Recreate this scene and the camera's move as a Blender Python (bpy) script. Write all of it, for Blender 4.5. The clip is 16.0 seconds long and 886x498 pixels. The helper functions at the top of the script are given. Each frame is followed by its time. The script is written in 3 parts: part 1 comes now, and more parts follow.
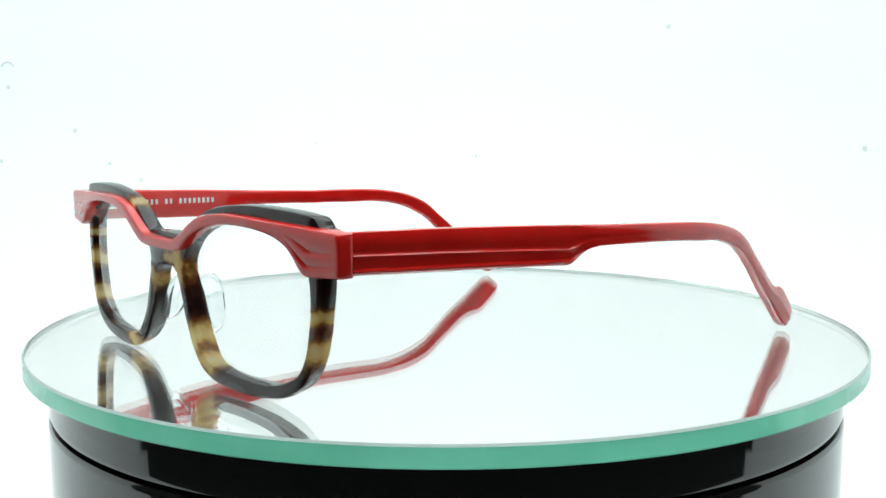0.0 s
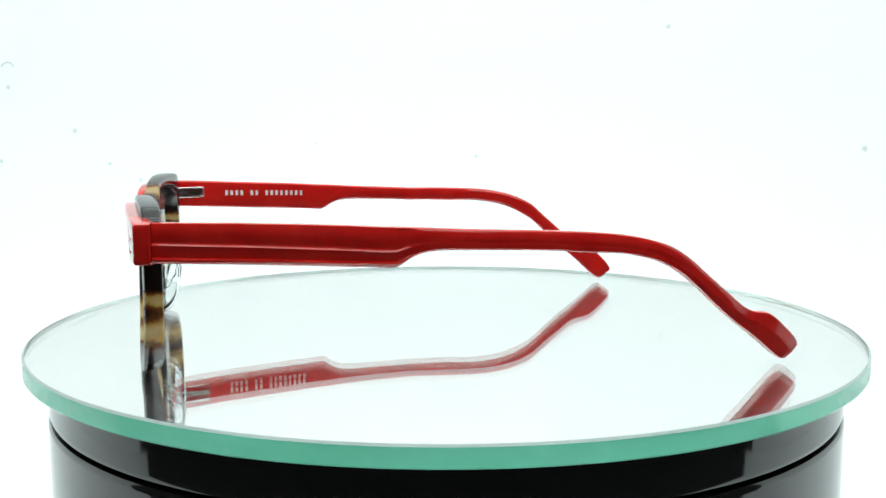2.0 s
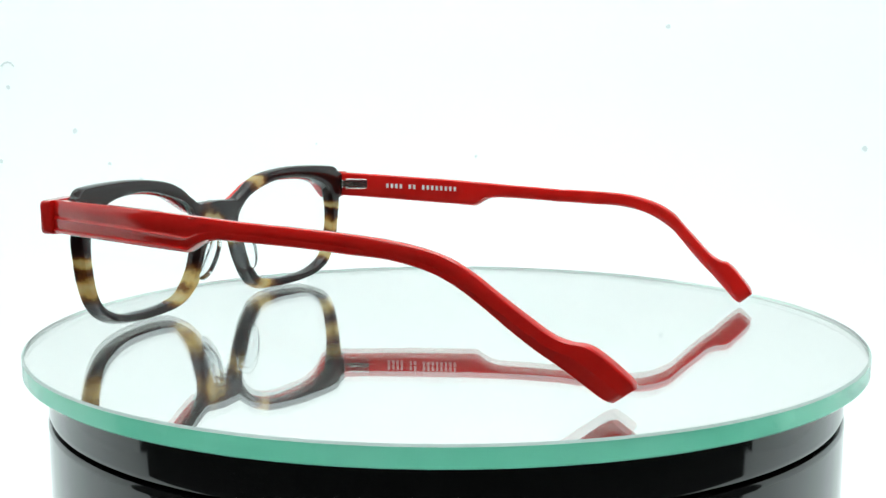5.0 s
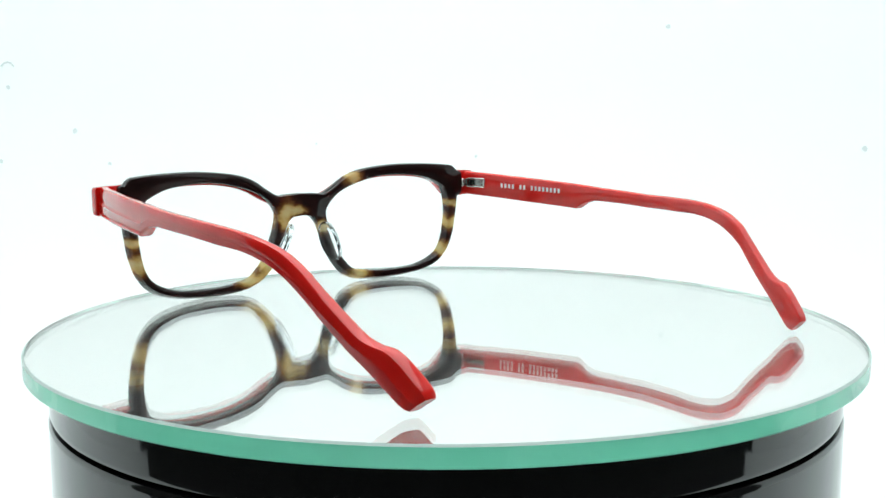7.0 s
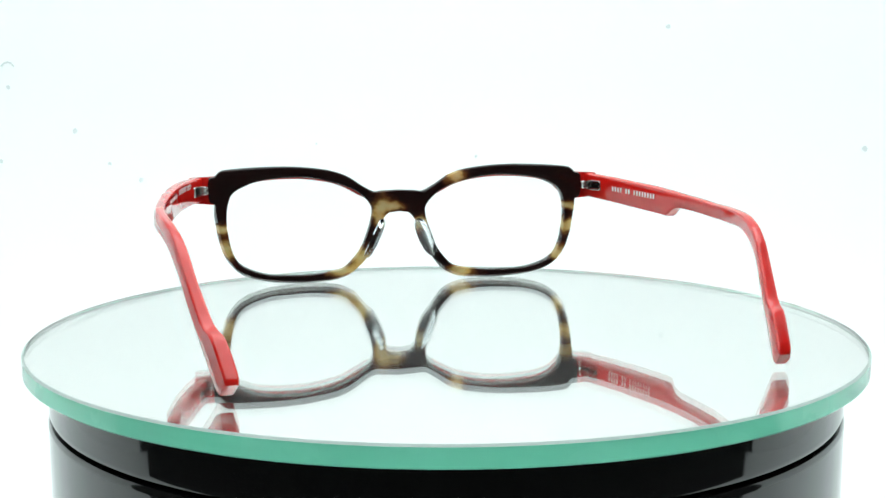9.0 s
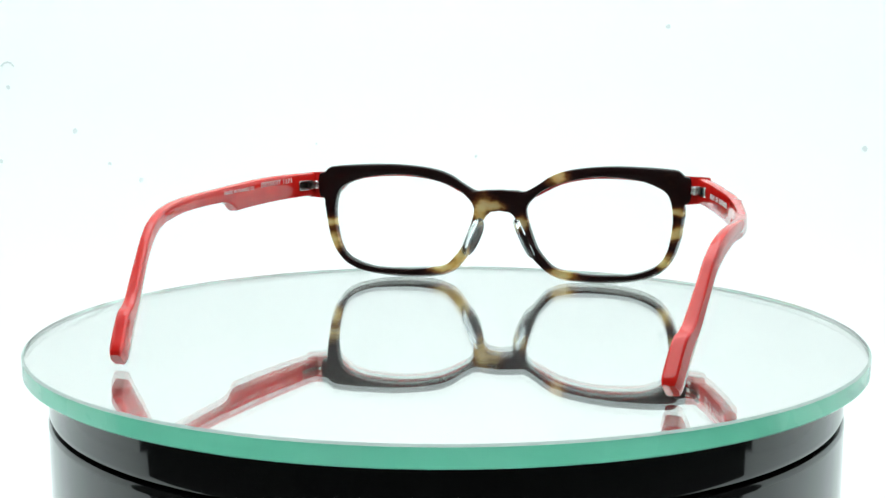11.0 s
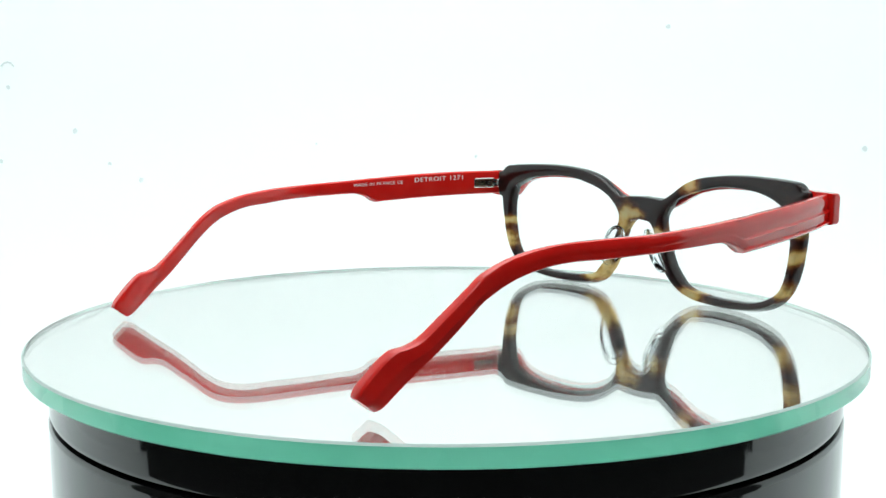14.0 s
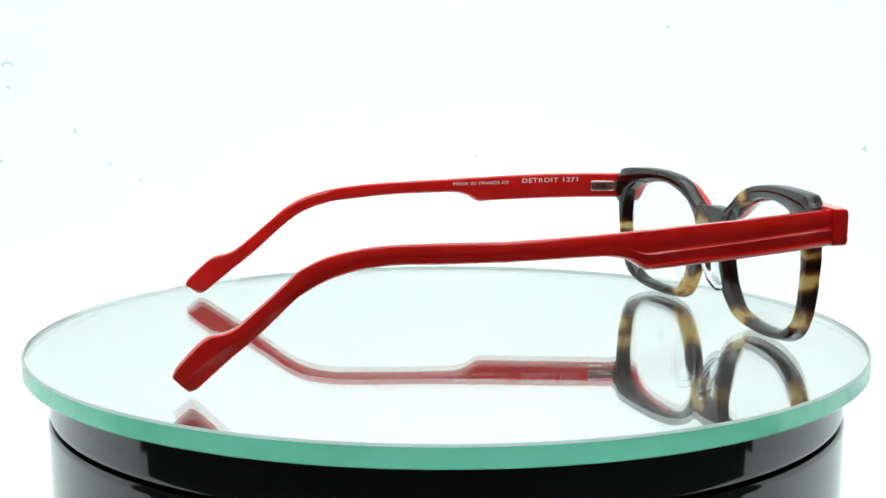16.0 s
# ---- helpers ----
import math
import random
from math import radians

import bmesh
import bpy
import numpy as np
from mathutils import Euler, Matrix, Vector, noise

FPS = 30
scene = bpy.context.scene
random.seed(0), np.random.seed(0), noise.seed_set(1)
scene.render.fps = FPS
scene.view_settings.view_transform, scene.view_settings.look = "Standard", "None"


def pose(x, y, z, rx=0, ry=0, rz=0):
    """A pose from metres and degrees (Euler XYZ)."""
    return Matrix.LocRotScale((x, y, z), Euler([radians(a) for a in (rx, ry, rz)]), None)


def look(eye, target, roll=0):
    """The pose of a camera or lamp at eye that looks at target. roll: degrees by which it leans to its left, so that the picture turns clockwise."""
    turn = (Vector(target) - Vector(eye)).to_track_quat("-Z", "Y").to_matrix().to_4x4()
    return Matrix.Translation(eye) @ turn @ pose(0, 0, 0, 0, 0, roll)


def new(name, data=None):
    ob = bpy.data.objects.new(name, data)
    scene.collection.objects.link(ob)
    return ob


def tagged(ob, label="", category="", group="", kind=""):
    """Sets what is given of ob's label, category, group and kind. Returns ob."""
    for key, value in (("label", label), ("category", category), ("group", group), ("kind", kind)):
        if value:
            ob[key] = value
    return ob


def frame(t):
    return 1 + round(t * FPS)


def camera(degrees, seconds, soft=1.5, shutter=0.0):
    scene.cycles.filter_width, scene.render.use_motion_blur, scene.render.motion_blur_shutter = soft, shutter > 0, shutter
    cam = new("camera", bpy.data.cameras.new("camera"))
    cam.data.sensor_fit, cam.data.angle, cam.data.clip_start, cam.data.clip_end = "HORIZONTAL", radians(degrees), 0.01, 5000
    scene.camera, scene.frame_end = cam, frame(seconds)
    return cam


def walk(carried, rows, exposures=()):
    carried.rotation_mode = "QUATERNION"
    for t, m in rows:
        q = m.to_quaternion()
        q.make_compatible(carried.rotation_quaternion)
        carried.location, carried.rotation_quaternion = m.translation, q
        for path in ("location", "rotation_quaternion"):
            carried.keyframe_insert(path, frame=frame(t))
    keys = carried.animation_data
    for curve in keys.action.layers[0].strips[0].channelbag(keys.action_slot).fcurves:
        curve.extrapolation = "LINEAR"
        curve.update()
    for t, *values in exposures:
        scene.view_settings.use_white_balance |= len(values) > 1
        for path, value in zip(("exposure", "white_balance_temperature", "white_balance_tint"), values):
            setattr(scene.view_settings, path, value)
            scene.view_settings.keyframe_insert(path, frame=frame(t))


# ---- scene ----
# One length unit of the plan is U metres; the plan of the spectacles has its
# origin at the middle of the bridge, x to the wearer's right, y forwards, z up.
U = 0.000935
DISC_Z = 0.0            # top of the glass disc
DISC_R = 115.0
AXIS = Vector((-0.44, -81.68, 0.0))   # the turntable's axis in that plan
FACE_TURN = 127.5       # turn of the spectacles at the start
SPIN = -12.8664          # degrees a second
SPIN_EASE = -0.0093


def spun(t):
    return SPIN * t + SPIN_EASE * t * (t - 16.0)


# ---- camera ----
cam = camera(44.1545, 16.0, soft=1.5)
EYE = Vector((0.0, -311.15, 62.012)) * U
PITCH, YAW = radians(7.3753), radians(-0.1503)
AIM = EYE + Vector((math.sin(YAW) * math.cos(PITCH), math.cos(YAW) * math.cos(PITCH), -math.sin(PITCH)))
walk(cam, [(0.0, look(EYE, AIM, -0.083)), (16.0, look(EYE, AIM, -0.083))],
     exposures=[(0.0, 0.0), (16.0, 0.0)])

# ---- world ----
world = bpy.data.worlds.new("studio")
world.use_nodes = True
world.node_tree.nodes["Background"].inputs[0].default_value = (0.8, 0.9, 0.9, 1)
world.node_tree.nodes["Background"].inputs[1].default_value = 0.1
scene.world = world

# glow added to backdrop, unseen sides and unseen top panel, set by brightness
BACK_GLOW, SIDE_GLOW, TOP_GLOW = 0.122, 0.22, 2.72


# ---- materials ----
class Nodes:
    """Short hand for building a node material."""

    def __init__(self, name):
        self.mat = bpy.data.materials.new(name)
        self.mat.use_nodes = True
        self.tree = self.mat.node_tree
        self.tree.nodes.clear()
        self.out = self.add("ShaderNodeOutputMaterial")

    def add(self, kind, **props):
        n = self.tree.nodes.new(kind)
        for key, value in props.items():
            if key == "operation":
                n.operation = value
            elif key == "data_type":
                n.data_type = value
            elif key == "blend_type":
                n.blend_type = value
        return n

    def link(self, a, b):
        self.tree.links.new(a, b)

    def value(self, socket, v):
        if isinstance(v, bpy.types.NodeSocket):
            self.link(v, socket)
        else:
            socket.default_value = v

    def math(self, op, a, b=0.0, c=None):
        n = self.add("ShaderNodeMath", operation=op)
        self.value(n.inputs[0], a)
        self.value(n.inputs[1], b)
        if c is not None:
            self.value(n.inputs[2], c)
        return n.outputs[0]

    def coords(self):
        return self.add("ShaderNodeTexCoord").outputs["Object"]

    def noise(self, scale, detail=3.0, rough=0.5, vector=None):
        n = self.add("ShaderNodeTexNoise")
        self.value(n.inputs["Scale"], scale)
        n.inputs["Detail"].default_value = detail
        n.inputs["Roughness"].default_value = rough
        self.link(vector if vector is not None else self.coords(), n.inputs["Vector"])
        return n.outputs["Fac"]

    def ramp(self, fac, stops):
        n = self.add("ShaderNodeValToRGB")
        e = n.color_ramp.elements
        while len(e) < len(stops):
            e.new(0.5)
        for el, (pos, col) in zip(e, stops):
            el.position = pos
            el.color = (*col, 1) if len(col) == 3 else col
        self.link(fac, n.inputs[0])
        return n.outputs[0]

    def span(self, v, a, b, c, d):
        n = self.add("ShaderNodeMapRange")
        self.value(n.inputs["Value"], v)
        for k, x in zip(("From Min", "From Max", "To Min", "To Max"), (a, b, c, d)):
            n.inputs[k].default_value = x
        return n.outputs["Result"]

    def mix(self, fac, a, b):
        n = self.add("ShaderNodeMix", data_type="RGBA")
        self.value(n.inputs[0], fac)
        self.value(n.inputs[6], a)
        self.value(n.inputs[7], b)
        return n.outputs[2]

    def bump(self, height, strength, distance):
        n = self.add("ShaderNodeBump")
        n.inputs["Strength"].default_value = strength
        n.inputs["Distance"].default_value = distance
        self.link(height, n.inputs["Height"])
        return n.outputs["Normal"]

    def principled(self, **kw):
        n = self.add("ShaderNodeBsdfPrincipled")
        for key, v in kw.items():
            self.value(n.inputs[key.replace("_", " ")], v)
        return n.outputs[0]

    def done(self, shader):
        self.link(shader, self.out.inputs["Surface"])
        return self.mat


def red_acetate():
    n = Nodes("red_acetate")
    cloud = n.noise(120.0, 3.0)
    grain = n.noise(1500.0, 2.0)
    col = n.mix(n.span(cloud, 0.3, 0.7, 0.0, 1.0), (0.64, 0.010, 0.008, 1), (0.72, 0.016, 0.012, 1))
    rough = n.span(grain, 0.3, 0.7, 0.045, 0.085)
    nrm = n.bump(n.noise(260.0, 2.0), 0.05, 0.0004)
    return n.done(n.principled(Base_Color=col, Roughness=rough, Normal=nrm, IOR=1.50,
                               Subsurface_Weight=0.15, Subsurface_Radius=(0.004, 0.0006, 0.0005), Subsurface_Scale=0.5))


# honey-coloured clouds of the tortoiseshell: x, z, reach along x, reach along z
HONEY = [(-62.0, 21.0, 5.0, 1.5), (-61.5, 13.2, 3.0, 3.2), (-21.0, 4.4, 4.5, 2.4), (-14.0, 9.8, 2.8, 3.6), (-7.2, 25.2, 2.6, 4.6),
         (-1.5, 27.0, 3.0, 1.3), (20.5, 37.6, 3.2, 3.0), (62.5, 26.8, 3.5, 1.4), (62.0, 19.2, 4.0, 2.0), (58.5, 9.4, 3.6, 2.8),
         (22.5, 2.6, 4.5, 1.9), (8.4, 21.4, 2.0, 2.4)]


def tortoiseshell():
    n = Nodes("tortoiseshell_acetate")
    co = n.coords()
    sep = n.add("ShaderNodeSeparateXYZ")
    n.link(co, sep.inputs[0])
    flat = n.add("ShaderNodeCombineXYZ")            # streaks run across the rims
    n.link(n.math("MULTIPLY", sep.outputs[0], 0.7), flat.inputs[0])
    n.link(n.math("MULTIPLY", sep.outputs[1], 1.3), flat.inputs[1])
    n.link(n.math("MULTIPLY", sep.outputs[2], 1.5), flat.inputs[2])
    wob = n.noise(150.0, 3.0, 0.55)
    wob2 = n.noise(110.0, 3.0, 0.55)
    x = n.math("ADD", n.math("DIVIDE", sep.outputs[0], U), n.math("MULTIPLY_ADD", wob, 7.0, -3.5 + AXIS.x))
    z = n.math("ADD", n.math("DIVIDE", sep.outputs[2], U), n.math("MULTIPLY_ADD", wob2, 6.0, -3.0))
    total = None
    for cx, cz, rx, rz in HONEY:
        dx = n.math("DIVIDE", n.math("SUBTRACT", x, cx), rx)
        dz = n.math("DIVIDE", n.math("SUBTRACT", z, cz), rz)
        d = n.math("ADD", n.math("MULTIPLY", dx, dx), n.math("MULTIPLY", dz, dz))
        m = n.math("EXPONENT", n.math("MULTIPLY", d, -0.6))
        total = m if total is None else n.math("ADD", total, m)
    streak = n.noise(240.0, 4.0, 0.6, flat.outputs[0])
    fac = n.math("ADD", n.math("MULTIPLY", total, 0.86), n.math("MULTIPLY_ADD", streak, 0.6, -0.30))
    col = n.ramp(fac, [(0.06, (0.018, 0.008, 0.008)), (0.24, (0.052, 0.018, 0.012)), (0.46, (0.20, 0.090, 0.034)),
                       (0.66, (0.74, 0.55, 0.23)), (0.92, (0.94, 0.81, 0.46))])
    deep = n.ramp(fac, [(0.06, (0.100, 0.024, 0.018)), (0.24, (0.18, 0.048, 0.022)), (0.46, (0.44, 0.20, 0.06)),
                        (0.66, (0.92, 0.72, 0.33)), (0.92, (1.0, 0.93, 0.62))])
    body = n.principled(Base_Color=col, Roughness=0.05, IOR=1.50,
                        Normal=n.bump(n.noise(300.0, 2.0), 0.03, 0.0004))
    tr = n.add("ShaderNodeBsdfTranslucent")
    n.link(deep, tr.inputs["Color"])
    mixed = n.add("ShaderNodeMixShader")
    n.link(n.span(fac, 0.15, 0.65, 0.30, 0.66), mixed.inputs[0])
    n.link(body, mixed.inputs[1])
    n.link(tr.outputs[0], mixed.inputs[2])
    return n.done(mixed.outputs[0])


def clear_sheet(name, ior, tint, gloss=0.03):
    """A clear pane or pad: what lies behind shows through, its skin shines."""
    n = Nodes(name)
    lw = n.add("ShaderNodeLayerWeight")
    lw.inputs["Blend"].default_value = 0.5
    skin = n.math("MULTIPLY_ADD", n.math("POWER", lw.outputs["Facing"], 5.0), 0.8, ((ior - 1) / (ior + 1)) ** 2)
    tra = n.add("ShaderNodeBsdfTransparent")
    tra.inputs[0].default_value = (*tint, 1)
    glo = n.add("ShaderNodeBsdfGlossy")
    n.value(glo.inputs["Roughness"], n.span(n.noise(300.0), 0.3, 0.7, gloss * 0.6, gloss * 1.4))
    mixed = n.add("ShaderNodeMixShader")
    n.link(skin, mixed.inputs[0])
    n.link(tra.outputs[0], mixed.inputs[1])
    n.link(glo.outputs[0], mixed.inputs[2])
    return n.done(mixed.outputs[0])


def clear_acetate():
    n = Nodes("clear_acetate")
    g = n.add("ShaderNodeBsdfGlass")
    g.inputs["Color"].default_value = (0.97, 0.985, 0.99, 1)
    g.inputs["Roughness"].default_value = 0.03
    g.inputs["IOR"].default_value = 1.42
    n.link(n.bump(n.noise(350.0, 2.0), 0.15, 0.0005), g.inputs["Normal"])
    return n.done(g.outputs[0])


def float_glass():
    n = Nodes("float_glass")
    g = n.add("ShaderNodeBsdfGlass")
    g.inputs["Color"].default_value = (1.0, 1.0, 0.997, 1)
    g.inputs["Roughness"].default_value = 0.0
    g.inputs["IOR"].default_value = 1.52
    dust = n.add("ShaderNodeBsdfDiffuse")       # a thin film of dust
    film = n.add("ShaderNodeMixShader")
    n.link(n.span(n.noise(35.0, 3.0), 0.3, 0.7, 0.022, 0.04), film.inputs[0])
    n.link(g.outputs[0], film.inputs[1])
    n.link(dust.outputs[0], film.inputs[2])
    return n.done(film.outputs[0])


def glass_edge():
    n = Nodes("polished_glass_edge")
    cloud = n.noise(60.0, 3.0)
    col = n.mix(n.span(cloud, 0.3, 0.7, 0, 1), (0.27, 0.98, 0.70, 1), (0.32, 1.0, 0.74, 1))
    skin = n.principled(Base_Color=col, Roughness=n.span(cloud, 0.3, 0.7, 0.24, 0.30), IOR=1.45)
    tr = n.add("ShaderNodeBsdfTranslucent")
    n.link(col, tr.inputs["Color"])
    haze = n.add("ShaderNodeMixShader")
    haze.inputs[0].default_value = 0.7
    n.link(skin, haze.inputs[1])
    n.link(tr.outputs[0], haze.inputs[2])
    # the polished skin mirrors; from within the glass it mirrors wholly at a slant
    gloss = n.add("ShaderNodeBsdfGlossy")
    gloss.inputs["Roughness"].default_value = 0.03
    fresnel = n.add("ShaderNodeFresnel")
    fresnel.inputs["IOR"].default_value = 1.52
    mixed = n.add("ShaderNodeMixShader")
    n.link(fresnel.outputs[0], mixed.inputs[0])
    n.link(haze.outputs[0], mixed.inputs[1])
    n.link(gloss.outputs[0], mixed.inputs[2])
    return n.done(mixed.outputs[0])


# matte grey colour stands in for the reflection along the disc's upper bevel
def grey_sheen_bevel():
    n = Nodes("painted_sheen_bevel")
    col = n.mix(n.noise(300.0, 3.0), (0.42, 0.52, 0.48, 1), (0.55, 0.64, 0.60, 1))
    return n.done(n.principled(Base_Color=col, Roughness=0.45, IOR=1.5))


def silvering():
    n = Nodes("mirror_silvering")
    return n.done(n.principled(Base_Color=(0.965, 0.96, 0.945, 1), Metallic=1.0,
                               Roughness=n.span(n.noise(40.0), 0.3, 0.7, 0.0, 0.012)))


def black_plastic():
    n = Nodes("glossy_black_plastic")
    nrm = n.bump(n.noise(60.0, 2.0), 0.03, 0.001)
    return n.done(n.principled(Base_Color=(0.011, 0.0105, 0.0105, 1), IOR=1.62,
                               Roughness=n.span(n.noise(500.0), 0.3, 0.7, 0.03, 0.07), Normal=nrm))


def steel(name="polished_steel", tone=0.72):
    n = Nodes(name)
    return n.done(n.principled(Base_Color=(tone, tone * 0.985, tone * 0.95, 1), Metallic=1.0,
                               Roughness=n.span(n.noise(900.0), 0.3, 0.7, 0.10, 0.20)))


def white_ink():
    n = Nodes("white_ink")
    return n.done(n.principled(Base_Color=n.mix(n.noise(2500.0), (0.82, 0.80, 0.78, 1), (0.88, 0.87, 0.86, 1)),
                               Roughness=0.5))


def glow_fabric(name, glow, colour=(0.88, 0.89, 0.888)):
    """White cloth with an even glow of its own, added as fill light."""
    n = Nodes(name)
    weave = n.noise(900.0, 2.0)
    cloud = n.noise(3.0, 2.0)
    col = n.mix(n.span(cloud, 0.3, 0.7, 0, 1), (*[c * 0.97 for c in colour], 1), (*colour, 1))
    return n.done(n.principled(Base_Color=col, Roughness=0.9, Emission_Color=(0.865, 0.985, 0.98, 1),
                               Emission_Strength=glow, Normal=n.bump(weave, 0.05, 0.0004)))


# dark matt surface of the unseen surround added in front
def dark_surround():
    n = Nodes("dark_surround")
    return n.done(n.principled(Base_Color=n.mix(n.noise(200.0), (0.03, 0.03, 0.03, 1), (0.05, 0.05, 0.05, 1)),
                               Roughness=0.95))


# grey of the shapes that stand in for dust on the camera lens
def camera_dust_grey():
    n = Nodes("camera_dust_grey")
    return n.done(n.principled(Base_Color=n.mix(n.noise(900.0), (0.66, 0.70, 0.71, 1), (0.76, 0.80, 0.80, 1)), Roughness=0.95))


RED, TORT, LENS = red_acetate(), tortoiseshell(), clear_sheet("lens_plastic", 1.25, (0.998, 1.0, 1.0))
PAD, FLOAT, EDGE, SILVER = clear_acetate(), float_glass(), glass_edge(), silvering()
BLACK, STEEL, INK = black_plastic(), steel(), white_ink()
# darker copy of the steel, with the recess's shade put into its colour
RECESS_STEEL = steel("recess_shade_steel", 0.38)
BEVEL = grey_sheen_bevel()
CLOTH_BACK = glow_fabric("backdrop_cloth", BACK_GLOW)
CLOTH_SIDE = glow_fabric("side_glow_cloth", SIDE_GLOW)
GLOW_PANEL = glow_fabric("added_panel_glow", TOP_GLOW)
SURROUND_DARK = dark_surround()
CAMERA_DUST = camera_dust_grey()


# ---- mesh helpers ----
def part(name, bm, material, parent=None, label="", sharp=35.0):
    me = bpy.data.meshes.new(name)
    bmesh.ops.recalc_face_normals(bm, faces=bm.faces)
    bm.to_mesh(me)
    bm.free()
    for poly in me.polygons:
        poly.use_smooth = True
    me.set_sharp_from_angle(angle=radians(sharp))
    for m in material if isinstance(material, (list, tuple)) else [material]:
        me.materials.append(m)
    ob = new(name, me)
    if parent is not None:
        ob.parent = parent
    if label:
        tagged(ob, label)
    return ob


def spline(points, per, closed=False):
    """A smooth curve through the points (Catmull-Rom), per steps a span."""
    p = [np.array(q, float) for q in points]
    n = len(p)
    out = []
    for i in range(n if closed else n - 1):
        if closed:
            a, b, c, d = p[(i - 1) % n], p[i], p[(i + 1) % n], p[(i + 2) % n]
        else:
            b, c = p[i], p[i + 1]
            a = p[i - 1] if i else 2 * b - c
            d = p[i + 2] if i + 2 < n else 2 * c - b
        for k in range(per):
            s = k / per
            out.append(0.5 * (2 * b + (c - a) * s + (2 * a - 5 * b + 4 * c - d) * s ** 2 + (3 * b - a - 3 * c + d) * s ** 3))
    if not closed:
        out.append(p[-1])
    return np.array(out)


def place(x, y, z):
    """From the plan of the spectacles to metres about the turntable's axis."""
    return Vector((x - AXIS.x, y - AXIS.y, z - 0.3)) * U


def loft(bm, rings, cap=True, close=False):
    """Skin rings of points, each a closed loop of the same length."""
    vs = [[bm.verts.new(q) for q in ring] for ring in rings]
    n = len(rings[0])
    m = len(vs)
    for i in range(m if close else m - 1):
        a, b = vs[i], vs[(i + 1) % m]
        for k in range(n):
            bm.faces.new((a[k], a[(k + 1) % n], b[(k + 1) % n], b[k]))
    if cap and not close:
        bm.faces.new(vs[0])
        bm.faces.new(list(reversed(vs[-1])))
    return vs


def box(bm, x0, x1, y0, y1, z0, z1, bevel=0.0, at=place):
    v = [bm.verts.new(at(x, y, z)) for z in (z0, z1) for x, y in ((x0, y0), (x1, y0), (x1, y1), (x0, y1))]
    for f in ((0, 1, 2, 3), (4, 5, 6, 7), (0, 1, 5, 4), (1, 2, 6, 5), (2, 3, 7, 6), (3, 0, 4, 7)):
        bm.faces.new([v[i] for i in f])
    if bevel:
        es = list({e for q in v for e in q.link_edges})
        bmesh.ops.bevel(bm, geom=es, offset=bevel * U, segments=3, affect="EDGES", profile=0.6)


def rod(bm, a, b, r, n=12):
    """A small cylinder from a to b, in metres, with softened ends."""
    a, b = Vector(a), Vector(b)
    d = (b - a).normalized()
    u = d.orthogonal().normalized()
    w = d.cross(u)
    rings = []
    for q, s in ((a, 0.8), (a + d * r * 0.25, 1.0), (b - d * r * 0.25, 1.0), (b, 0.8)):
        rings.append([q + (u * math.cos(k * math.tau / n) + w * math.sin(k * math.tau / n)) * r * s for k in range(n)])
    loft(bm, rings)


def lathe(profile, seg=192):
    """A closed ring of (radius, height) turned about the z axis; radius 0 closes to a point ring."""
    bm = bmesh.new()
    rings = [[(r * U * math.cos(k * math.tau / seg), r * U * math.sin(k * math.tau / seg), z * U) for k in range(seg)]
             for r, z in profile]
    loft(bm, rings)
    return bm


# ---- backdrop, and a light tent added out of view around it ----
FLOOR_Z, TOP_Z, SIDE_X, BACK_Y, FRONT_Y = -0.13, 0.48, 0.46, 0.55, -0.50
CLOTH_Y = -0.11         # the white cloth ends under the turntable, an added dark slab goes on unseen


def sweep():
    """White cloth that runs from the floor up the back in one bend, with thickness."""
    bend, path = 0.22, []
    path.append((CLOTH_Y, FLOOR_Z))
    for k in range(25):
        a = k / 24 * math.pi / 2
        path.append((BACK_Y - bend + bend * math.sin(a), FLOOR_Z + bend - bend * math.cos(a)))
    path.append((BACK_Y, TOP_Z))
    bm = bmesh.new()
    rings = []
    for x in np.linspace(-SIDE_X, SIDE_X, 9):
        inner = [(x, y, z) for y, z in path]
        outer = [(x, y + 0.004, z - 0.004) for y, z in reversed(path)]
        rings.append(inner + outer)
    loft(bm, rings)
    return part("backdrop", bm, CLOTH_BACK, None, "", 60)


def on_cloth(x, z, lift=0.0004):
    """A place on the backdrop at that height, and the way it faces."""
    bend = 0.22
    if z >= FLOOR_Z + bend:
        return Vector((x, BACK_Y - lift, z)), Vector((0, -1, 0))
    a = math.acos((FLOOR_Z + bend - z) / bend)
    way = Vector((0, -math.sin(a), math.cos(a)))
    return Vector((x, BACK_Y - bend + bend * math.sin(a), z)) + way * lift, way


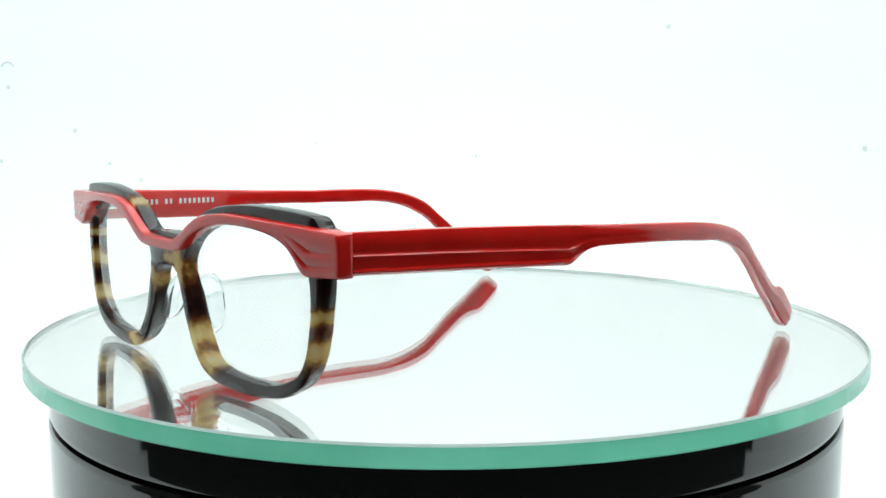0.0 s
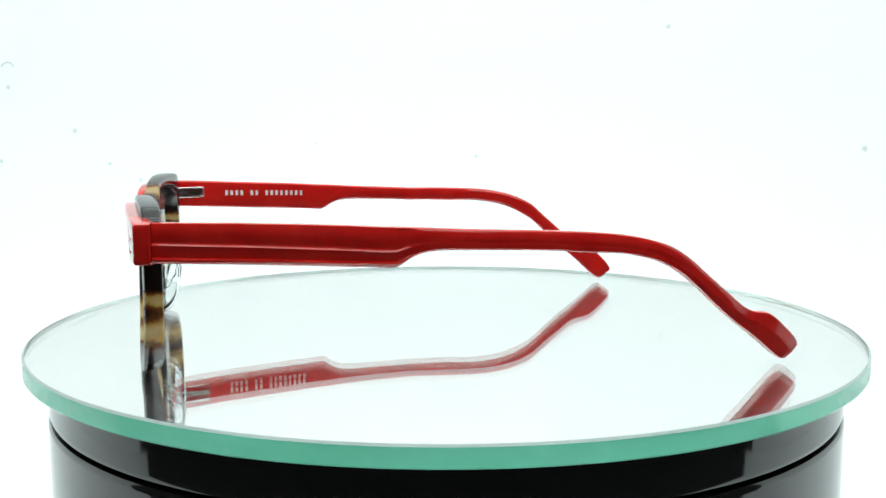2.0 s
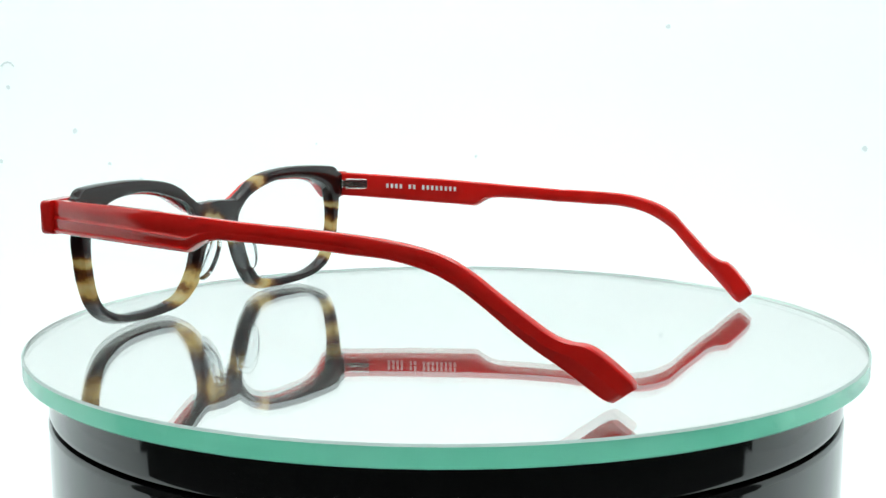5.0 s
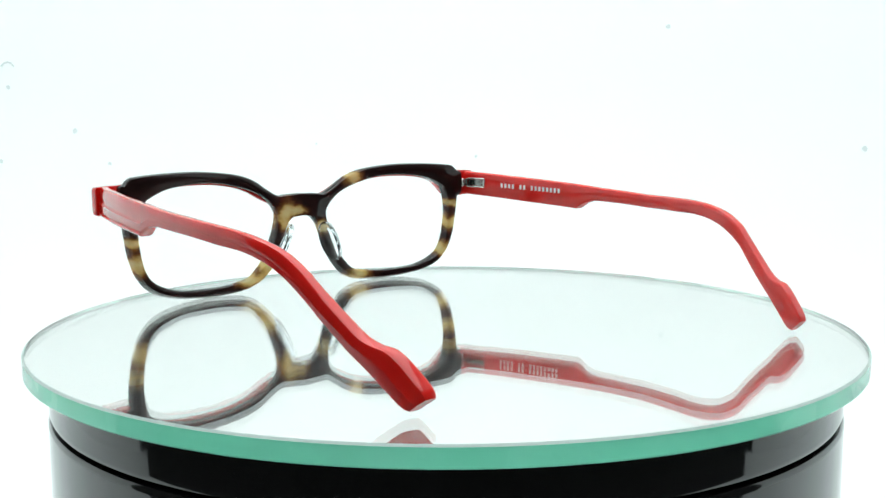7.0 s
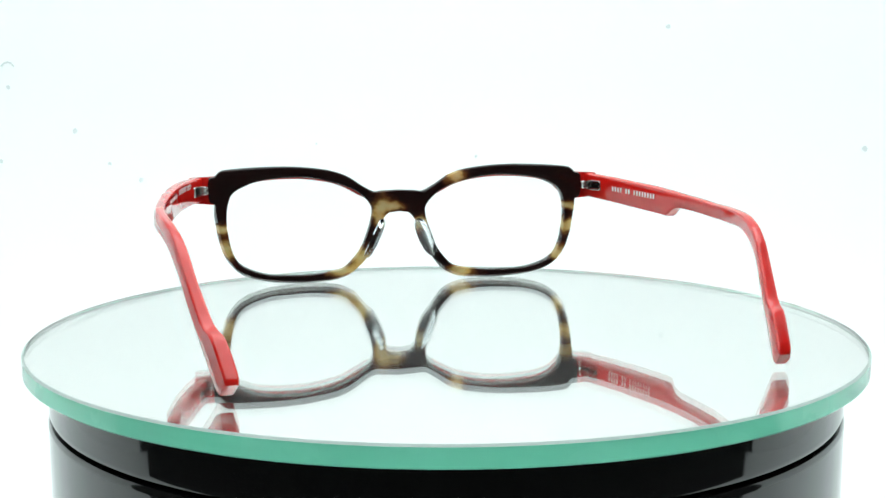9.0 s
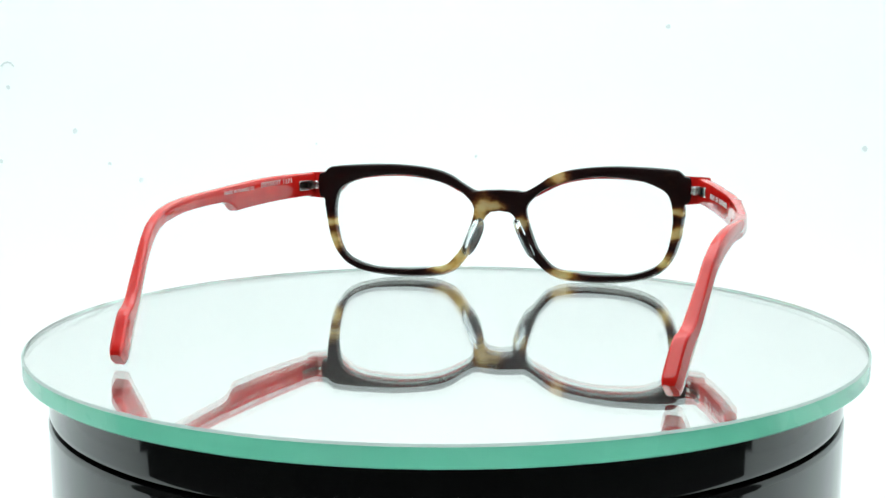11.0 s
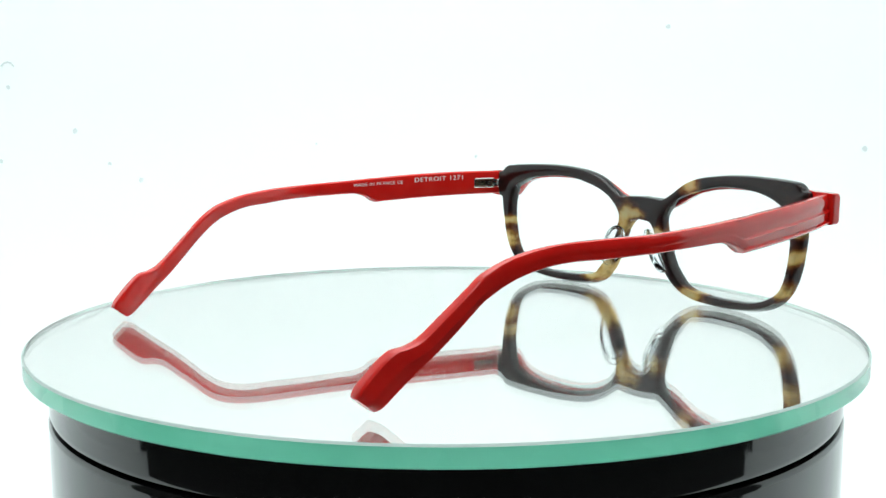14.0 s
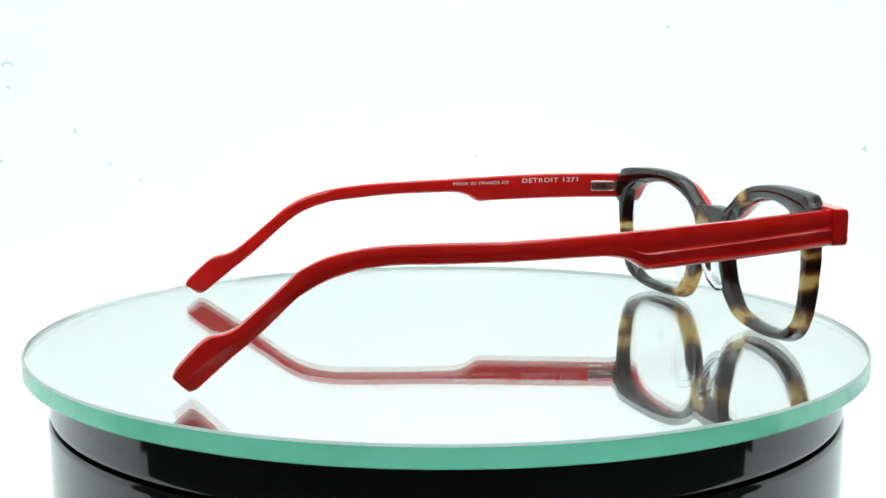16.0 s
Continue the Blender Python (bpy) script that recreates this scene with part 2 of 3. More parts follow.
def specks(cloth):
    """Small grey shapes and a hook on the cloth, standing in for dust on the camera lens."""
    rng = random.Random(4)
    for x, z, r in [(0.1685, 0.1187, 2.0), (-0.3331, 0.0737, 1.64), (-0.2821, 0.0408, 2.05), (0.3174, 0.0264, 2.3), (-0.337, 0.018, 1.85), (-0.2298, 0.0041, 1.99), (-0.2542, 0.0162, 1.35), (0.0228, 0.0213, 1.29), (-0.0982, 0.0308, 0.87)]:
        p, way = on_cloth(x, z)
        side = Vector((1, 0, 0))
        rise = way.cross(side)
        bm = bmesh.new()
        wave = [rng.uniform(0.7, 1.15) for _ in range(12)]
        rings = []
        for f, h in ((1.0, -0.3), (1.0, 0.0), (0.75, 0.15), (0.3, 0.2)):
            rings.append([p + (side * math.cos(k * math.tau / 12) + rise * math.sin(k * math.tau / 12)) * r * 0.001 * f * wave[k]
                          + way * h * 0.001 for k in range(12)])
        loft(bm, rings)
        part("camera_dust_spot", bm, CAMERA_DUST, cloth, "small grey stand-in for a dust spot on the camera lens")
    line = [on_cloth(x, z, 0.0006)[0] for x, z in [(-0.3381, 0.0895), (-0.3358, 0.092), (-0.3328, 0.0929), (-0.3302, 0.092), (-0.3282, 0.0895)]]
    bm = bmesh.new()
    rings = []
    for k, p in enumerate(line):
        q = line[min(k + 1, len(line) - 1)] - line[max(k - 1, 0)]
        q.normalize()
        w = q.cross(Vector((0, 1, 0)))
        rings.append([p + (w * math.cos(i * math.tau / 8) + Vector((0, 1, 0)) * math.sin(i * math.tau / 8)) * 0.0006 for i in range(8)])
    loft(bm, rings)
    part("camera_dust_hook", bm, CAMERA_DUST, cloth, "short bent grey stand-in for dust on the camera lens")


def slab(name, lo, hi, material):
    bm = bmesh.new()
    box(bm, lo[0], hi[0], lo[1], hi[1], lo[2], hi[2], at=lambda x, y, z: Vector((x, y, z)))
    return part(name, bm, material)


BACKDROP = sweep()
specks(BACKDROP)
tagged(BACKDROP, "seamless white backdrop cloth curving up from the floor", "backdrop", kind="structure")
# unseen dark slab, added to keep the middle of the base black
tagged(slab("floor", (-SIDE_X - 0.012, FRONT_Y, FLOOR_Z - 0.02), (SIDE_X + 0.012, CLOTH_Y - 0.002, FLOOR_Z), SURROUND_DARK),
       "unseen dark slab added in front of the backdrop cloth to darken reflections", "floor", kind="structure")
MID_Y = -0.09
for name, x0, x1 in (("wall_left", -SIDE_X - 0.012, -SIDE_X - 0.002), ("wall_right", SIDE_X + 0.002, SIDE_X + 0.012)):
    tagged(slab(name, (x0, MID_Y, FLOOR_Z - 0.01), (x1, BACK_Y + 0.02, TOP_Z), CLOTH_SIDE),
           "white side wall out of view, with an added faint glow", "wall", kind="structure")
    # unseen dark wall, added so the base reflects a dark front
    tagged(slab(name + "_front", (x0, FRONT_Y, FLOOR_Z - 0.01), (x1, MID_Y - 0.003, TOP_Z), SURROUND_DARK),
           "unseen dark side wall added to keep the front dark", "wall", kind="structure")
tagged(slab("ceiling", (-SIDE_X - 0.012, FRONT_Y, TOP_Z + 0.012), (SIDE_X + 0.012, BACK_Y + 0.02, TOP_Z + 0.022), CLOTH_SIDE),
       "white top added out of view, with a faint glow", "ceiling", kind="structure")
# unseen glowing panel, sized to grade the backdrop and brighten the glass edge
tagged(slab("added_top_panel", (-0.26, -0.495, TOP_Z + 0.002), (0.26, 0.40, TOP_Z + 0.010), GLOW_PANEL),
       "unseen glowing panel added as the light from above", "light panel", kind="structure")
# closes the set behind the camera; added unseen, dark for the reflections
tagged(slab("wall_front", (-SIDE_X - 0.012, FRONT_Y - 0.014, FLOOR_Z - 0.01), (SIDE_X + 0.012, FRONT_Y - 0.004, TOP_Z + 0.022), SURROUND_DARK),
       "unseen dark front wall added behind the camera", "wall", kind="structure")


# ---- turntable and glass disc ----
GLASS = 4.95
BASE_R = 109.0


def turntable():
    ob = tagged(new("turntable"), "round glossy black plastic turntable under the glass disc", "turntable")
    low = FLOOR_Z / U
    ob.location = (0, 0, FLOOR_Z)
    top = DISC_Z - GLASS
    bm = lathe([(BASE_R - 6, low + 0.2), (BASE_R - 0.4, low + 0.2), (BASE_R, low + 1), (BASE_R + 0.2, low + 2), (BASE_R + 0.3, -19.0),
                (BASE_R + 0.3, -18.2), (BASE_R - 0.1, -17.5), (BASE_R - 1.2, -17.3), (BASE_R - 6, -17.2)])
    for v in bm.verts:
        v.co.z -= FLOOR_Z
    part("base", bm, BLACK, ob)
    bm = lathe([(BASE_R - 6, -16.5), (BASE_R - 1.0, -16.4), (BASE_R - 0.2, -16.1), (BASE_R, -15.5), (BASE_R, -14.9), (BASE_R - 0.1, top - 1.8),
                (BASE_R - 0.1, top - 1.2), (BASE_R - 0.6, top - 0.4), (BASE_R - 1.4, top - 0.12), (BASE_R - 6, top - 0.10)])
    for v in bm.verts:
        v.co.z -= FLOOR_Z
    return ob, part("platter", bm, BLACK, ob)


def glass_disc():
    ob = tagged(new("glass_disc"), "round mirror-backed glass disc with a green edge lying on the turntable", "glass disc")
    t, b, r = DISC_Z, DISC_Z - GLASS, DISC_R
    bm = bmesh.new()
    seg = 256
    prof = [(r - 40, t, 0), (r - 0.55, t, 0), (r, t - 0.5, 1), (r + 0.02, b + 0.45, 1), (r - 0.45, b, 1), (r - 40, b, 2)]
    rings = [[bm.verts.new((q * U * math.cos(k * math.tau / seg), q * U * math.sin(k * math.tau / seg), z * U)) for k in range(seg)]
             for q, z, _ in prof]
    for i in range(len(prof) - 1):
        for k in range(seg):
            f = bm.faces.new((rings[i][k], rings[i][(k + 1) % seg], rings[i + 1][(k + 1) % seg], rings[i + 1][k]))
            f.material_index = (0, 3, 1, 1, 2)[i]
    f = bm.faces.new(rings[0])
    f.material_index = 0
    f = bm.faces.new(rings[-1])
    f.material_index = 2
    part("pane", bm, [FLOAT, EDGE, SILVER, BEVEL], ob, "", 25)
    bm = lathe([(2, b - 0.09), (BASE_R - 9, b - 0.09), (BASE_R - 9, b - 0.02), (2, b - 0.02)], 96)
    part("mirror_backing", bm, BLACK, ob, "thin black backing of the mirror")
    return ob


TABLE, PLATTER = turntable()
DISC = glass_disc()

# ---- the spectacles ----
SAG = 0.00070       # how far the front bows
THICK = 4.5

OUTER = [(0, 33.1), (5.6, 32.9), (9.0, 32.7), (13.2, 34.9), (18.3, 38.2), (24.3, 40.3), (32.5, 41.5), (41.4, 42.0),
         (52.3, 41.8), (60.7, 41.2), (63.0, 40.5), (64.6, 39.0), (66.5, 38.2), (66.9, 34.0), (66.4, 30.4), (64.8, 29.4),
         (64.5, 26.5), (63.8, 22.0), (63.0, 17.2), (61.4, 12.1), (59.2, 8.4), (56.2, 5.4), (51.7, 3.2), (45.4, 1.8),
         (37.8, 1.1), (30.2, 1.05), (23.0, 1.7), (17.9, 3.6), (14.5, 6.2), (11.6, 9.4), (9.4, 13.6), (7.6, 18.5),
         (5.7, 22.6), (3.5, 25.0), (0, 25.6)]
INNER = [(9.5, 25.7), (10.1, 27.8), (11.8, 30.0), (15.3, 32.9), (20.5, 35.2), (25.5, 36.6), (30.5, 37.7), (36.0, 38.2),
         (42.5, 38.0), (50.0, 37.0), (55.5, 35.0), (58.9, 32.6), (60.4, 28.5), (60.8, 23.2), (60.2, 17.6), (59.0, 12.5),
         (56.8, 8.7), (52.5, 6.0), (46.5, 4.2), (40.0, 3.7), (32.0, 3.6), (25.0, 4.2), (20.0, 5.5), (16.6, 8.5),
         (13.6, 12.6), (11.6, 17.7), (10.2, 21.8)]
EYE_C = np.array((35.0, 21.5))


def reach(loop, angles):
    """Distance from the eye's centre to a loop, by angle."""
    d = loop - EYE_C
    a = np.arctan2(d[:, 1], d[:, 0])
    r = np.hypot(d[:, 0], d[:, 1])
    o = np.argsort(a)
    return np.interp(angles, a[o], r[o], period=math.tau)


def tortoise_front(parent):
    bm = bmesh.new()
    outer = spline(OUTER, 6)
    outer[:, 0] = np.maximum(outer[:, 0], 0.0)
    closing = [np.array((0.0, z)) for z in np.linspace(25.6, 33.1, 8)[1:-1]]
    outer = np.vstack([outer, closing])
    inner = spline(INNER, 8, True)
    ang = np.arctan2(outer[:, 1] - EYE_C[1], outer[:, 0] - EYE_C[0])
    rin = reach(inner, ang)
    ins = EYE_C + np.stack([np.cos(ang), np.sin(ang)], 1) * rin[:, None]
    for side in (1, -1):
        rings = []
        for o, i in zip(outer, ins):
            d = o - i
            ln = np.hypot(*d)
            d = d / ln
            b = 0.95 * min(1.0, max(0.0, o[0] / 2.0))
            c = 0.55
            # the front edge stands a little wider than the back on the lower rims
            g = 0.75 * min(1.0, max(0.0, (31.0 - o[1]) / 6.0)) * min(1.0, max(0.0, (o[0] - 3.0) / 5.0))
            g -= 1.1 * min(1.0, max(0.0, (17.0 - o[0]) / 6.0)) * min(1.0, max(0.0, (27.0 - o[1]) / 5.0)) * min(1.0, o[0] / 4.0)
            section = [(0, c), (c * 0.3, c * 0.3), (c, 0), (ln * 0.5, 0), (ln - b, 0), (ln - b * 0.3, b * 0.3), (ln, b),
                       (ln + g, THICK - b * 0.8), (ln + g - b * 0.2, THICK - b * 0.2), (ln + g - b * 0.8, THICK), (ln * 0.5, THICK), (c, THICK),
                       (c * 0.3, THICK - c * 0.3), (0, THICK - c)]
            ring = []
            for s, h in section:
                x, z = i + d * s
                drop = 1.1 + 1.7 * min(1.0, max(0.0, (x - 28.0) / 28.0)) + 1.1 * max(0.0, 1 - abs(x - 13.0) / 11.0) * (z < 24.0) * min(1.0, (24.0 - z) / 5.0)
                front = 3.0 - 0.00040 * x * x
                ring.append(place(side * x, -drop + h / THICK * (front + drop) - SAG * x * x, z))
            rings.append(ring)
        vs = loft(bm, rings, close=True)
        # the joint at the middle of the bridge stays open until both halves meet
        mid = [f for f in bm.faces if all(abs(v.co.x + AXIS.x * U) < 1e-6 for v in f.verts)]
        bmesh.ops.delete(bm, geom=mid, context="FACES_ONLY")
    bmesh.ops.remove_doubles(bm, verts=bm.verts, dist=2e-5)
    return part("frame_front", bm, TORT, parent, "dark brown and honey tortoiseshell acetate front", 40)


BROW = [((0, 31.7), (0, 29.1)), ((5.0, 31.8), (5.8, 29.1)), ((8.8, 32.2), (9.8, 29.5)), ((12.2, 33.6), (13.5, 31.0)),
        ((15.8, 35.6), (17.4, 33.1)), ((20.2, 37.8), (21.4, 35.0)), ((25.0, 39.0), (26.2, 36.3)), ((31.0, 39.7), (32.0, 37.2)),
        ((38.0, 39.8), (38.5, 37.5)), ((46.0, 39.6), (46.0, 37.2)), ((53.0, 39.4), (52.0, 36.3)), ((59.0, 39.2), (56.5, 34.6)),
        ((62.5, 39.1), (59.2, 32.2)), ((65.0, 39.0), (61.0, 30.3)), ((67.0, 38.9), (63.2, 29.3)), ((70.0, 38.8), (68.5, 29.6)),
        ((72.7, 38.6), (72.6, 29.9))]
SEAM = -3.8


def brow_front(x):
    return 5.3 - 0.00104 * x * x


def brow_bar(parent):
    """The red layer over the front, which thickens to the end pieces."""
    bm = bmesh.new()
    up = spline([a for a, _ in BROW], 6)
    lo = spline([b for _, b in BROW], 6)
    rings = []
    pts = list(zip(up, lo))
    halves = [(-1, q) for q in reversed(pts[1:])] + [(1, q) for q in pts]
    for side, (u, l) in halves:
        d = u - l
        ln = np.hypot(*d)
        d = d / ln
        ax = 0.5 * (u[0] + l[0])
        end = min(1.0, max(0.0, (ax - 63.0) / 3.0))
        cut = min(1.0, max(0.0, (ax - 56.0) / 9.0)) * (1.0 - 0.6 * min(1.0, max(0.0, (ax - 67.0) / 5.0)))     # ridges of the end pieces
        b = 0.7
        fr = lambda s: [(s - 0.06, 0.0), (s, -0.30 * cut), (s + 0.06, 0.0)]
        prof = [(0.0, -b)] + [(b * 0.3 / ln, -b * 0.3), (b / ln, 0.0)] + fr(0.26) + fr(0.55) + \
               [(1 - b / ln, 0.0), (1 - b * 0.3 / ln, -b * 0.3), (1.0, -b)]
        ring = []
        for s, h in prof:
            x, z = l + d * ln * s
            ring.append(place(side * x, brow_front(x) + h, z))
        for s in (1.0, 0.5, 0.0):
            x, z = l + d * ln * s
            back = (2.6 - 0.0012 * x * x) * (1 - end) + SEAM * end
            ring.append(place(side * x, min(back, brow_front(x) - 1.0), z))
        rings.append(ring)
    # rounded outer ends
    for rng, sgn in ((rings[0], -1), (rings[-1], 1)):
        c = sum(rng, Vector()) / len(rng)
        for shrink, step in ((0.96, 0.28), (0.86, 0.5), (0.7, 0.6)):
            capped = [c + (q - c) * shrink + Vector((sgn * step * U, 0, 0)) for q in rng]
            if sgn < 0:
                rings.insert(0, capped)
            else:
                rings.append(capped)
    loft(bm, rings)
    return part("brow_bar", bm, RED, parent, "glossy red acetate brow bar with ridged end pieces", 30)


# side outline of a temple: upper edge (y, z), lower edge (y, z)
TEMPLE = [((-3.1, 38.5), (-3.1, 30.0)), ((-13.0, 38.3), (-13.0, 29.7)), ((-30.0, 37.9), (-30.0, 29.2)),
          ((-43.0, 37.4), (-43.0, 28.7)), ((-50.0, 37.0), (-50.0, 28.4)), ((-52.8, 36.9), (-52.8, 28.3)),
          ((-54.0, 36.85), (-54.2, 28.8)), ((-57.0, 36.7), (-57.2, 30.5)), ((-60.5, 36.5), (-60.5, 31.4)), ((-66.0, 36.2), (-66.0, 31.6)),
          ((-85.0, 35.4), (-85.0, 31.05)), ((-97.0, 34.6), (-96.5, 30.15)), ((-107.2, 33.3), (-105.0, 29.4)),
          ((-116.1, 30.9), (-112.7, 27.5)), ((-122.0, 27.7), (-118.3, 24.9)), ((-127.2, 23.6), (-124.0, 20.8)),
          ((-133.2, 18.9), (-130.1, 15.7)), ((-138.6, 14.9), (-134.8, 12.0)), ((-142.2, 13.5), (-137.6, 10.0)),
          ((-145.6, 13.0), (-140.2, 8.2)), ((-148.6, 11.3), (-143.0, 6.1)), ((-152.6, 7.9), (-147.0, 3.1)),
          ((-156.0, 4.8), (-150.4, 0.5))]
PLAN_L = [(-3, 72.5), (-17, 76.2), (-35, 79.2), (-55, 80.9), (-80, 81.4), (-100, 79.6), (-130, 72.8), (-158, 64.8)]
PLAN_R = [(-3, 72.5), (-20, 77.0), (-47, 81.8), (-62, 83.0), (-80, 83.0), (-100, 81.0), (-130, 74.4), (-157, 67.3)]
# the wearer's right temple hangs a little and bends further back: y, lift, push back
BENT_R = [(0, 0.0, 0), (-31, -1.0, 0), (-58, -1.3, 0), (-86, -1.5, 0), (-98, -0.8, 1.8), (-110, 0.1, 3.8), (-124, 0.8, 5.0),
          (-140, 0.7, 2.4), (-156, 0.1, -0.3)]
BENT_L = [(0, 0.1, 0), (-20, 0.5, 0), (-60, 0.6, 0.0), (-85, 0.6, 0.0), (-124, 0.55, 0.3), (-157, 0.0, 0.7)]


def plan_x(plan, y):
    q = spline(plan, 12)
    return float(np.interp(-y, -q[:, 0], q[:, 1]))


def temple_width(y):
    return float(np.interp(-y, [0, 55, 75, 110, 128, 140, 150], [4.1, 4.0, 3.4, 3.1, 3.3, 3.8, 4.1]))


def temple(parent, side, plan):
    bm = bmesh.new()
    up = spline([a for a, _ in TEMPLE], 6)
    lo = spline([b for _, b in TEMPLE], 6)
    for edge in (up, lo):
        edge[:, 0] -= 0.85
        bent = np.array(BENT_R if side > 0 else BENT_L)
        y = edge[:, 0].copy()
        edge[:, 1] += np.interp(-y, -bent[:, 0], bent[:, 1])
        edge[:, 0] -= np.interp(-y, -bent[:, 0], bent[:, 2])
    rings = []
    n = len(up)
    for k, (u, l) in enumerate(zip(up, lo)):
        mid_y = 0.5 * (u[0] + l[0])
        w = temple_width(mid_y)
        ln = np.hypot(*(u - l))
        wide = min(1.0, max(0.0, (mid_y + 58.0) / 4.0))
        slow = min(1.0, max(0.0, (mid_y + 74.0) / 30.0))
        slow = slow * slow * (3 - 2 * slow)
        roof = min(1.0, max(0.0, (-120.0 - mid_y) / 16.0))       # the ear piece has a creased outer face
        inset = 0.48 * (1 - wide) * min(1.0, max(0.0, (mid_y + 90.0) / 30.0))     # the slim part runs on from the upper ridge
        g1 = max(0.28, 0.48 + mid_y * 0.0013)
        g2 = 0.13
        b = 1.0 - 0.35 * roof
        e = b / ln
        grow = 1.0
        if k > n - 5:                       # the tip is rounded off
            grow = (1.0, 0.985, 0.955, 0.89, 0.76)[k - n + 5]
        up1, up2 = 0.36 * wide, 0.66 * wide          # each ridge stands proud of the one above
        out = [(0.0, b), (0.03, b * 0.45), (g2 * 0.55, 0.12), (g2 - 0.018, 0.0), (g2 + 0.024, up1 + 0.34 * wide)]
        for q in (0.2, 0.5, 0.8):
            out.append((g2 + (g1 - g2) * q, up1 + 0.34 * (1 - q) * wide))
        out += [(g1 - 0.018, up1 - 0.08 * wide), (g1 + 0.024, up2 + 0.06)]
        for q in (0.12, 0.3, 0.5, 0.7, 0.86):
            r = g1 + (1 - g1) * q
            zone = (0.35 if q < 0.5 else 0.75) * (2 * q - 1) ** 2
            out.append((r, up2 + zone * slow + 0.7 * (2 * r - 1) ** 2 * (1 - slow)))
        out += [(1 - e * 0.15, max(b * 0.62, (up2 + 0.62) * wide)), (1.0, max(b, up2 + 0.75) * 1.08)]
        # creased section with a flat upper edge, one point for each of the above
        rs = [0.0, 0.012, 0.04, 0.08, 0.14, 0.24, 0.34, 0.42, 0.49, 0.51, 0.56, 0.66, 0.76, 0.86, 0.95, 0.985, 1.0]
        crease = [(r, 0.62 * abs(r - 0.5) * 2 + b * max(0.0, (abs(r - 0.5) - 0.45) / 0.05) ** 2) for r in rs]
        out = [(s + (c - s) * roof, h + (d - h) * roof + inset) for (s, h), (c, d) in zip(out, crease)]
        ins = [(1.0, w - b), (1 - e * 0.3, w - b * 0.3), (1 - e, w), (0.5, w), (e, w), (e * 0.3, w - b * 0.3), (0.0, w - b)]
        ring = []
        for s, h in out + ins:
            s2 = 0.5 + (s - 0.5) * grow
            h2 = w / 2 + (h - w / 2) * grow
            y, z = l + (u - l) * s2
            ring.append(place(side * (plan_x(plan, y) - h2), y, z))
        rings.append(ring)
    loft(bm, rings)
    return part("temple", bm, RED, parent, "glossy red acetate temple with ridged root", 24)


def lens(parent, side):
    bm = bmesh.new()
    loop = spline(INNER, 4, True)
    rings = []
    for h, s in ((0.0, 0.0), (0.0, 0.3), (0.0, 0.65), (0.0, 0.99), (0.4, 1.012), (0.8, 1.012), (1.2, 0.99), (1.2, 0.65), (1.2, 0.3), (1.2, 0.0)):
        ring = []
        for q in loop:
            x, z = EYE_C + (q - EYE_C) * max(s, 0.01)
            ring.append(place(side * x, h - SAG * x * x, z))
        rings.append(ring)
    loft(bm, rings)
    ob = part("lens", bm, LENS, parent, "clear uncoloured lens", 50)
    ob.visible_shadow = False
    return ob


def nose_pad(parent, side):
    bm = bmesh.new()
    turn = Euler((radians(4), radians(-24), radians(10))).to_matrix()
    rim = 40
    rings = []
    for f, x in ((0.05, 0.75), (0.5, 0.85), (0.8, 1.0), (0.93, 0.95), (1.0, 0.35), (1.0, -0.35), (0.93, -0.85), (0.8, -0.75), (0.5, -0.5), (0.05, -0.4)):
        ring = []
        for k in range(rim):
            a = k * math.tau / rim
            c, d = math.cos(a), math.sin(a)
            q = Vector((x, f * 3.7 * math.copysign(abs(c) ** 0.85, c), f * 7.6 * math.copysign(abs(d) ** 0.9, d)))
            q.x -= 0.03 * (q.y + 3) ** 2
            q = turn @ q
            ring.append(place(side * (9.6 + q.x), -3.7 + q.y, 16.3 + q.z))
        rings.append(ring)
    loft(bm, rings)
    return part("nose_pad", bm, PAD, parent, "clear acetate nose pad", 60)


